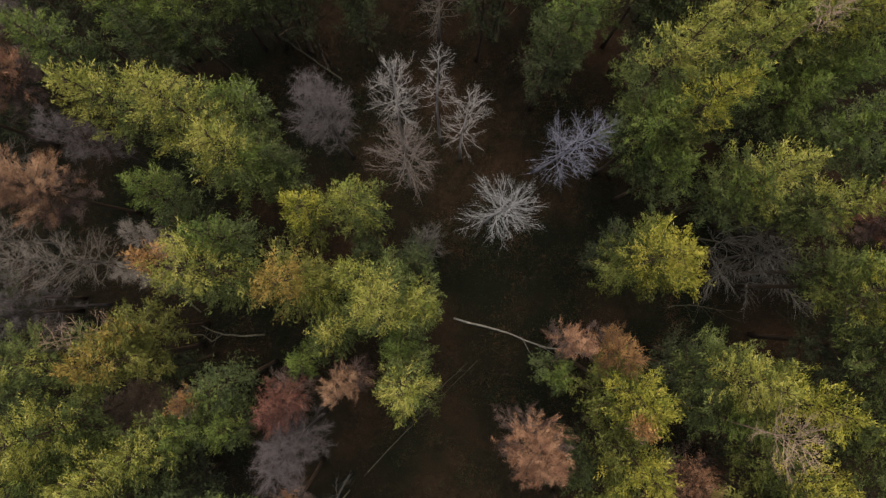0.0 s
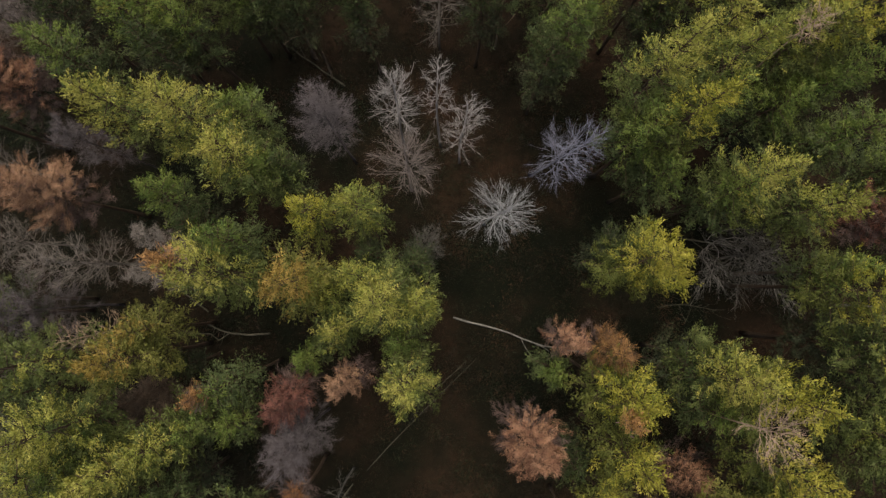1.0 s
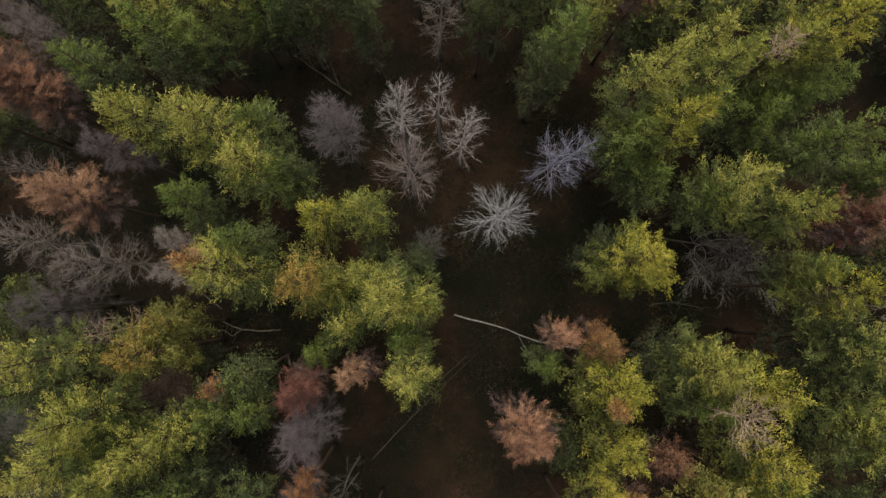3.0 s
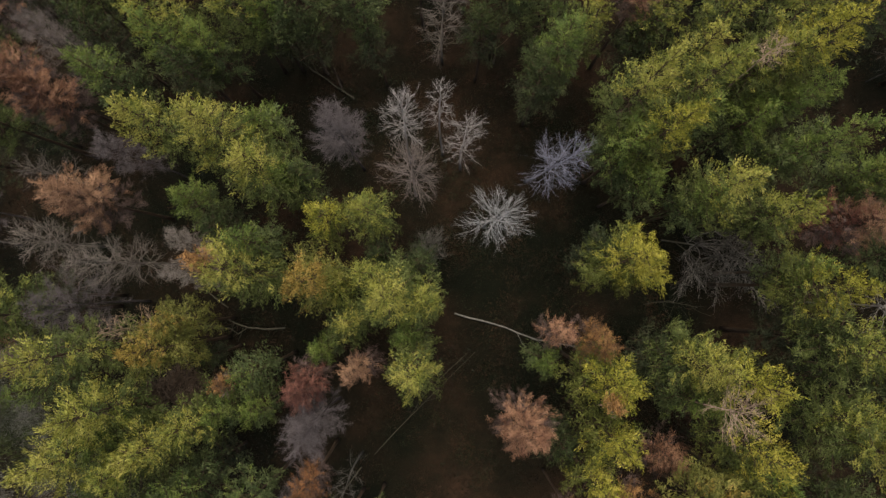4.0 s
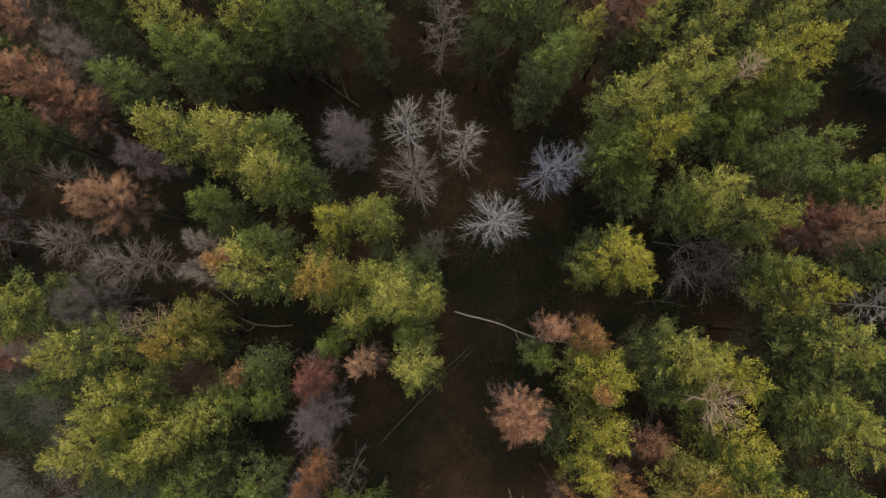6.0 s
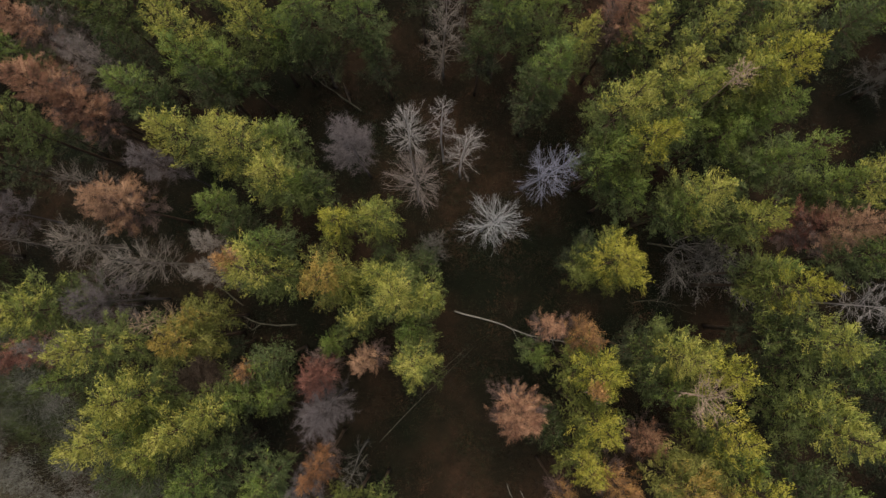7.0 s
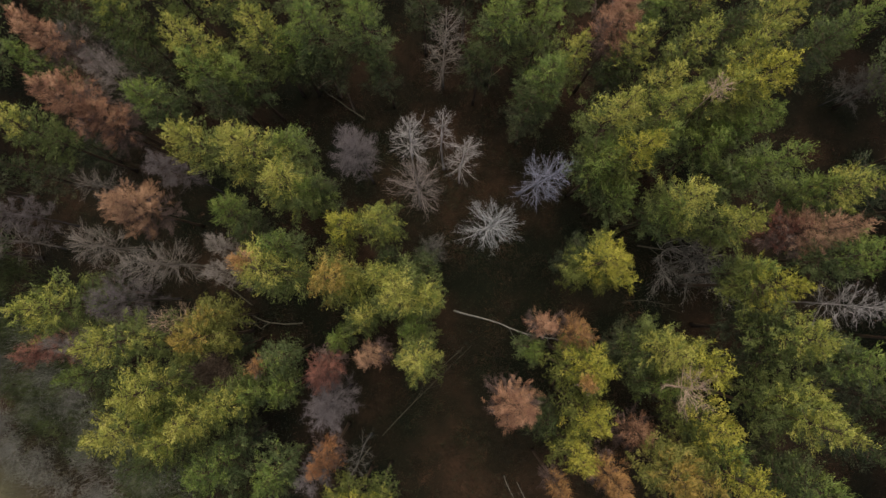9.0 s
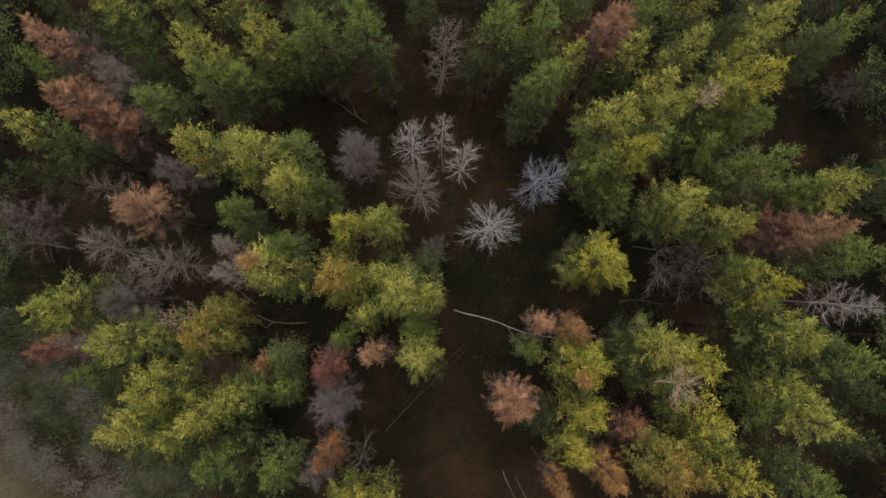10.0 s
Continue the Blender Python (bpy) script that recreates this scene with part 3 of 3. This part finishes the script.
pine(28.5, -6.7, 14.0, 2.08, "b", dense=0.75)
bare_tree(-25.4, 6.6, 10.0, 1.61, "k", limbs=40)
bare_tree(-15.5, -7.6, 7.0, 1.63, "n", fine=True)
bare_tree(-17.5, -7.1, 6.0, 1.39, "n", fine=True)
bare_tree(15.4, 11.5, 18.6, 0.74, "b", limbs=30, low=0.8, tilt=(-0.16,-0.12))
pine(14.7, -6.1, 13.0, 1.54, "g")
pine(-11.0, 9.3, 12.5, 2.03, "g")
pine(-8.6, 6.4, 12.0, 1.55, "b", dense=0.75)
pine(-24.2, 20.6, 15.5, 2.0, "g")
pine(-19.4, 20.2, 16.0, 2.1, "y")
pine(-14.9, 19.7, 16.0, 2.0, "y")
pine(-10.7, 20.7, 16.5, 2.1, "g")
pine(-6.9, 20.2, 15.0, 1.9, "g")
pine(1.0, 21.6, 15.5, 2.0, "b")
pine(4.7, 21.8, 16.0, 2.0, "g")
pine(8.6, 20.7, 16.0, 2.0, "g")
pine(13.4, 19.2, 16.5, 1.9, "g")
pine(16.9, 20.3, 16.0, 1.9, "y")
pine(22.9, 20.6, 16.5, 2.0, "g")
pine(27.0, 20.8, 16.0, 2.0, "b")
pine(17.6, 10.2, 14.0, 1.95, "g")
pine(12.1, 6.6, 12.5, 1.85, "g")
pine(-16.6, -10.2, 15.5, 2.1, "y", low=0.5)
pine(8.9, -5.5, 15.8, 0.5, "org_o", low=0.85, young=0.1)
bare_tree(-1.0, 2.9, 3.6, 1.4, "d", fine=True, low=0.2, limbs=30)
pine(-2.0, -2.7, 12.0, 1.35, "g")
pine(-25.6, -7.0, 10.0, 1.70, "g", low=0.15, dense=0.7)
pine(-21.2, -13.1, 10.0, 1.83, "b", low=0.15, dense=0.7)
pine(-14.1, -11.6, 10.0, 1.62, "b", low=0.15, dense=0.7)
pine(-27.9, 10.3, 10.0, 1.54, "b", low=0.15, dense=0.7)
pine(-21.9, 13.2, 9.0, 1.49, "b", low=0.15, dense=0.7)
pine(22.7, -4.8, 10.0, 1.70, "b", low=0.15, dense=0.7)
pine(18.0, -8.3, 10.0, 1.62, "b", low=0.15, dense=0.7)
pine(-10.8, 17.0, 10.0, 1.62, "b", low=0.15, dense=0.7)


# ---- fallen wood ----
WOOD_PALE = bark("weathered_birch", (0.0616, 0.0563, 0.0522), (0.1496, 0.1399, 0.1278), 6.0)
WOOD_DULL = bark("dead_wood", (0.027, 0.025, 0.018), (0.062, 0.056, 0.042), 6.0)


def fallen(name, label, points, thick, material, twigs=0, seed=1, bend=0.022):
    """A trunk or pole lying on the floor, with stubs of its branches."""
    rng = np.random.default_rng(seed)
    p = np.array(points, float)
    u = np.linspace(0, 1, 14)
    line = np.stack([np.interp(u, np.linspace(0, 1, len(p)), p[:, k]) for k in range(3)], -1)
    line[1:-1] += rng.normal(size=(12, 3)) * np.array([0.3, 0.3, 0.15]) * thick
    sway = np.cross(unit(p[-1] - p[0]), (0, 0, 1)) * bend * np.linalg.norm(p[-1] - p[0])
    line += sway * (rng.normal() * np.sin(3.14 * u) + 0.8 * rng.normal() * np.sin(6.28 * u) + 0.5 * rng.normal() * np.sin(9.42 * u))[:, None]
    log = tagged(new(name), label, "fallen trunk", "fallen wood")
    part("trunk", tube(line, np.linspace(thick, thick * 0.4, 14), 8), material, log)
    for k in range(twigs):
        i = rng.integers(5, 13)
        d = unit(unit(line[i] - line[0]) + rng.normal(size=3) * np.array([0.8, 0.8, 0.25])) * rng.uniform(0.6, 1.9)
        d[2] = abs(d[2])
        part("branch", tube(np.stack([line[i], line[i] + d * 0.5 + rng.normal(size=3) * 0.06, line[i] + d]), [thick * 0.35, thick * 0.22, 0.01], 5), material, log)
    return log


fallen("fallen_birch", "pale weathered birch trunk lying on dark forest floor", [(1.05, -1.84, 0.15), (4.24, -2.62, 0.20), (7.02, -3.65, 0.30), (8.70, -3.93, 0.40), (11.10, -4.15, 0.50)], 0.074, WOOD_PALE, 14, 3, 0.003)
fallen("fallen_pole", "thin grey dead trunk lying across the clearing", [(-4.57, -12.34, 0.10), (-1.32, -8.67, 0.15), (2.68, -4.64, 0.20)], 0.035, WOOD_DULL, 3, 4, 0.003)
fallen("fallen_pole", "thin grey dead pole lying beside another", [(-0.17, -6.98, 0.10), (2.05, -4.75, 0.25)], 0.03, WOOD_DULL, 2, 5, 0.003)
fallen("fallen_pole", "thin dead trunk lying between the pines", [(-7.1, 14.4, 0.10), (-9.3, 15.9, 0.20), (-11.8, 17.4, 0.60)], 0.075, WOOD_DULL, 3, 6, 0.01)
fallen("fallen_pole", "grey dead trunk lying under leafless trees", [(-15.95, -1.88, 0.10), (-18.89, 0.08, 0.40), (-23.61, 2.76, 0.60)], 0.055, WOOD_DULL, 6, 7)
forked = fallen("fallen_limb", "forked dead grey limb lying between pines", [(-11.6, -3.27, 0.10), (-13.2, -3.33, 0.25), (-14.47, -3.34, 0.30), (-15.16, -3.06, 0.40), (-15.76, -2.69, 0.45), (-17.0, -2.7, 0.5), (-18.4, -2.83, 0.55)], 0.075, WOOD_DULL, 4, 8, 0.002)
part("branch", tube(np.array([(-14.4, -3.34, 0.30), (-15.02, -3.80, 0.34), (-15.62, -3.36, 0.4), (-16.5, -3.38, 0.5), (-17.6, -3.2, 0.4)]), [0.05, 0.045, 0.038, 0.03, 0.012], 6), WOOD_DULL, forked)
fallen("fallen_pole", "bent grey dead trunk leaning low in brush", [(-5.49, -13.26, 0.10), (-6.96, -15.41, 0.80), (-8.00, -16.90, 1.20)], 0.05, WOOD_DULL, 6, 9)
WOOD_TAN = bark("bare_snag_wood", (0.085, 0.063, 0.046), (0.19, 0.145, 0.11), 6.0)
fallen("broken_snag", "pale brown broken trunk standing under pine crowns", [(-8.05, 15.1, -0.15), (-8.0, 15.4, 3.6)], 0.085, WOOD_TAN, 0, 10, 0.01)
fallen("broken_snag", "barkless tan trunk standing among the pines", [(-9.2, 16.4, -0.15), (-9.25, 16.3, 6.5)], 0.11, WOOD_TAN, 2, 15, 0.012)
fallen("broken_snag", "thin tan dead trunk standing beside pines", [(3.6, 17.6, -0.15), (3.5, 17.9, 6.0)], 0.08, WOOD_TAN, 2, 16, 0.015)
fallen("broken_snag", "thin brown dead trunk standing in shade", [(-5.9, 18.1, -0.15), (-5.7, 18.3, 4.5)], 0.06, WOOD_TAN, 0, 17, 0.012)
fallen("fallen_pole", "thin pale dead stem leaning in the clearing", [(5.55, -15.18, 0.10), (6.52, -17.25, 1.00)], 0.03, WOOD_PALE, 1, 11)
fallen("fallen_pole", "thin pale dead stem leaning beside another", [(6.61, -15.71, 0.10), (7.60, -17.44, 1.00)], 0.03, WOOD_PALE, 1, 12)
fallen("fallen_limb", "forked grey dead limb lying low beside a pine", [(15.07, -0.77, 0.60), (16.52, -0.39, 1.60), (18.58, -0.90, 1.80)], 0.035, WOOD_DULL, 12, 13)
fallen("fallen_limb", "thin curved dead limb over dark floor", [(17.22, 3.88, 1.00), (18.36, 2.34, 3.00), (20.38, -0.85, 2.00)], 0.035, WOOD_DULL, 12, 14)


def fallen_crown():
    """A fallen dead tree: its trunk low, the long limbs arching over the floor."""
    rng = np.random.default_rng(31)
    mat = bark("dead_limbs", (0.10, 0.092, 0.088), (0.22, 0.20, 0.19))
    tree = tagged(new("fallen_tree"), "fallen dead tree with long thin grey limbs", "fallen tree", "fallen wood")
    trunk = np.array([(16.5, 4.1, 0.3), (18.6, 3.7, 1.2), (22.8, 3.4, 2.0)])
    part("trunk", tube(trunk, [0.08, 0.05, 0.02], 8), WOOD_DULL, tree)
    limbs = [
        [(17.5, 3.7, 1.6), (18.8, 4.5, 2.4), (19.9, 4.7, 3.2), (20.7, 3.5, 4.0)],
        [(17.8, 3.1, 1.4), (18.5, 1.9, 2.0), (19.3, 1.5, 2.6)],
        [(17.6, 3.1, 1.4), (18.1, 1.7, 2.0), (18.4, 0.9, 2.6)],
        [(20.0, 4.4, 2.0), (20.8, 3.1, 2.9), (21.9, 2.1, 3.8)],
        [(21.1, 3.0, 1.8), (21.5, 1.5, 2.6), (22.4, -0.6, 3.5)],
        [(21.8, 1.5, 1.4), (22.6, 0.4, 2.0), (23.2, -0.3, 2.6)],
        [(19.2, 3.0, 1.2), (18.0, 1.4, 1.9), (17.0, 0.2, 2.3)],
        [(20.8, 2.5, 1.2), (20.0, 1.0, 1.8), (19.6, -0.0, 2.3)],
        [(19.7, 3.9, 1.6), (20.3, 2.4, 2.4), (21.0, 0.9, 3.2)],
        [(18.4, 3.8, 1.8), (19.7, 3.1, 2.6), (20.5, 2.4, 3.5)],
    ]
    for row in limbs:
        p = np.array(row)
        base = trunk[np.argmin(np.linalg.norm(trunk - p[0], axis=1))]
        p = np.concatenate([base[None], p])
        u = np.linspace(0, 1, 12)
        line = np.stack([np.interp(u, np.linspace(0, 1, len(p)), p[:, k]) for k in range(3)], -1)
        for again in range(3):
            line[1:-1] = 0.25 * line[:-2] + 0.5 * line[1:-1] + 0.25 * line[2:]
        line[1:] += rng.normal(size=(11, 3)) * 0.05
        limb = part("limb", tube(line, np.linspace(0.020, 0.007, 12), 5), mat, tree)
        pieces = []
        for k in range(26):
            i = rng.integers(2, 12)
            d = unit(unit(line[min(i + 2, 11)] - line[i - 2]) + rng.normal(size=3) * np.array([0.6, 0.6, 0.3])) * rng.uniform(0.5, 1.5)
            w = np.linspace(0, 1, 4)[:, None]
            sub = line[i] + d * w - np.array([0, 0, 0.3]) * w * w + rng.normal(size=(4, 3)) * 0.05 * w
            pieces.append(tube(sub, np.linspace(0.009, 0.004, 4), 3))
            m = 10
            v = rng.uniform(0.2, 1, m)
            at = np.stack([np.interp(v, w[:, 0], sub[:, c]) for c in range(3)], -1)
            pieces.append(spikes(at, unit(d + rng.normal(size=(m, 3)) * 0.5) * rng.uniform(0.2, 0.6, (m, 1)), np.full(m, 0.004), rng))
        tagged(part("twig_spray", join(pieces), mat, limb), kind="stuff")


fallen_crown()


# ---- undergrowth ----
# bracken and low greens darkened too, in place of shade from above
LITTER = foliage("bracken_shaded_brown", (0.0121, 0.0077, 0.0049), (0.0297, 0.0147, 0.0084), (0.0594, 0.0294, 0.0156), 0.35, 0.15)
MOSS = foliage("undergrowth_shaded_green", (0.007, 0.0092, 0.0045), (0.012, 0.016, 0.0075), (0.023, 0.029, 0.012), 0.35, 0.15)
BRUSH = bark("brush_twigs", (0.0870, 0.0845, 0.0774), (0.1830, 0.1779, 0.1635))
SHRUB = foliage("shrub_green", (0.024, 0.031, 0.012), (0.052, 0.067, 0.024), (0.092, 0.112, 0.042), 0.5, 0.2)
MEADOW = foliage("meadow_grass", (0.0382, 0.0344, 0.0204), (0.0680, 0.0619, 0.0357), (0.1020, 0.0903, 0.0527), 0.5, 0.2)


def scatter(name, label, area, n, clumps, spread, length, width, material, seed, keep, upright=0.8):
    """Low plants in clumps over part of the floor."""
    rng = np.random.default_rng(seed)
    x0, x1, y0, y1 = area
    c = np.stack([rng.uniform(x0, x1, clumps), rng.uniform(y0, y1, clumps)], -1)
    c = c[keep(c[:, 0], c[:, 1])]
    at = c[rng.integers(0, len(c), n)] + rng.normal(size=(n, 2)) * spread
    z = ground_height(at[:, 0], at[:, 1]) - 0.03
    start = np.stack([at[:, 0], at[:, 1], z], -1)
    way = unit(rng.normal(size=(n, 3)) + np.array([[0, 0, upright * 2]])) * rng.uniform(0.4, 1.0, (n, 1)) * length
    way[:, 2] = np.abs(way[:, 2])
    w = rng.uniform(0.6, 1.0, n) * width
    return tagged(part(name, blades(start, way, w, rng), material), label, "undergrowth", "", "stuff")


def in_wood(x, y):
    return 0.8 * x + y > -38


def in_meadow(x, y):
    return 0.8 * x + y < -41


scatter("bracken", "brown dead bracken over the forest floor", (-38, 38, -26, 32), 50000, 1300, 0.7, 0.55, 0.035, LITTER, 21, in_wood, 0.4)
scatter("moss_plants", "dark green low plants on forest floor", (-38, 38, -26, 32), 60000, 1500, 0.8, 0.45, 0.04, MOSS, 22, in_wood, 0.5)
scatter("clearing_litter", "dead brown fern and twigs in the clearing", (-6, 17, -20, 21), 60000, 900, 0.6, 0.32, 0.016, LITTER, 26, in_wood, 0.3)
scatter("clearing_moss", "dark mossy plants in the clearing", (-4, 17, -16, 16), 50000, 700, 0.6, 0.26, 0.02, MOSS, 27, in_wood, 0.4)
scatter("meadow_grass", "pale dry meadow grass at the wood edge", (-50, -18, -34, -4), 30000, 1400, 0.8, 0.5, 0.02, MEADOW, 23, in_meadow, 1.0)


def in_brush(x, y):
    e = 0.8 * x + y
    return (e < -33) & (e > -44)


scatter("brush", "grey leafless brush along the edge of the wood", (-46, -16, -32, 2), 46000, 420, 0.6, 1.1, 0.011, BRUSH, 24, in_brush, 0.7)


def in_margin(x, y):
    e = 0.8 * x + y
    return (e < -28) & (e > -39)


scatter("green_shrubs", "low dark green shrubs and grass between brush", (-40, -14, -30, 2), 45000, 300, 0.75, 0.8, 0.032, SHRUB, 25, in_margin, 0.8)

# ---- added pines around, mostly out of view, to shade the floor ----
ring = random.Random(8)
shade_pines = [pine(-40.0, 24.0, 15.0, 3.0, "g", 0.3, dense=0.55, per=4), pine(41.0, 22.0, 16.0, 3.2, "b", 0.3, dense=0.55, per=4), pine(40.0, -20.0, 15.0, 3.0, "g", 0.3, dense=0.55, per=4)]
for i in range(-9, 10):
    for j in range(-6, 7):
        x, y = 5.0 * i + ring.uniform(-1.4, 1.4), 5.0 * j + 2 + ring.uniform(-1.2, 1.2)
        beyond = abs(x) > 31.5 or y > 23.5 or y < -18.5
        if beyond and 0.8 * x + y > -28 and abs(x) < 45 and -25 < y < 31:
            size = ring.uniform(0.85, 1.15)
            copy_thing(ring.choice(shade_pines), pose(x, y, 0, 0, 0, ring.uniform(0, 360)) @ Matrix.Scale(size, 4))
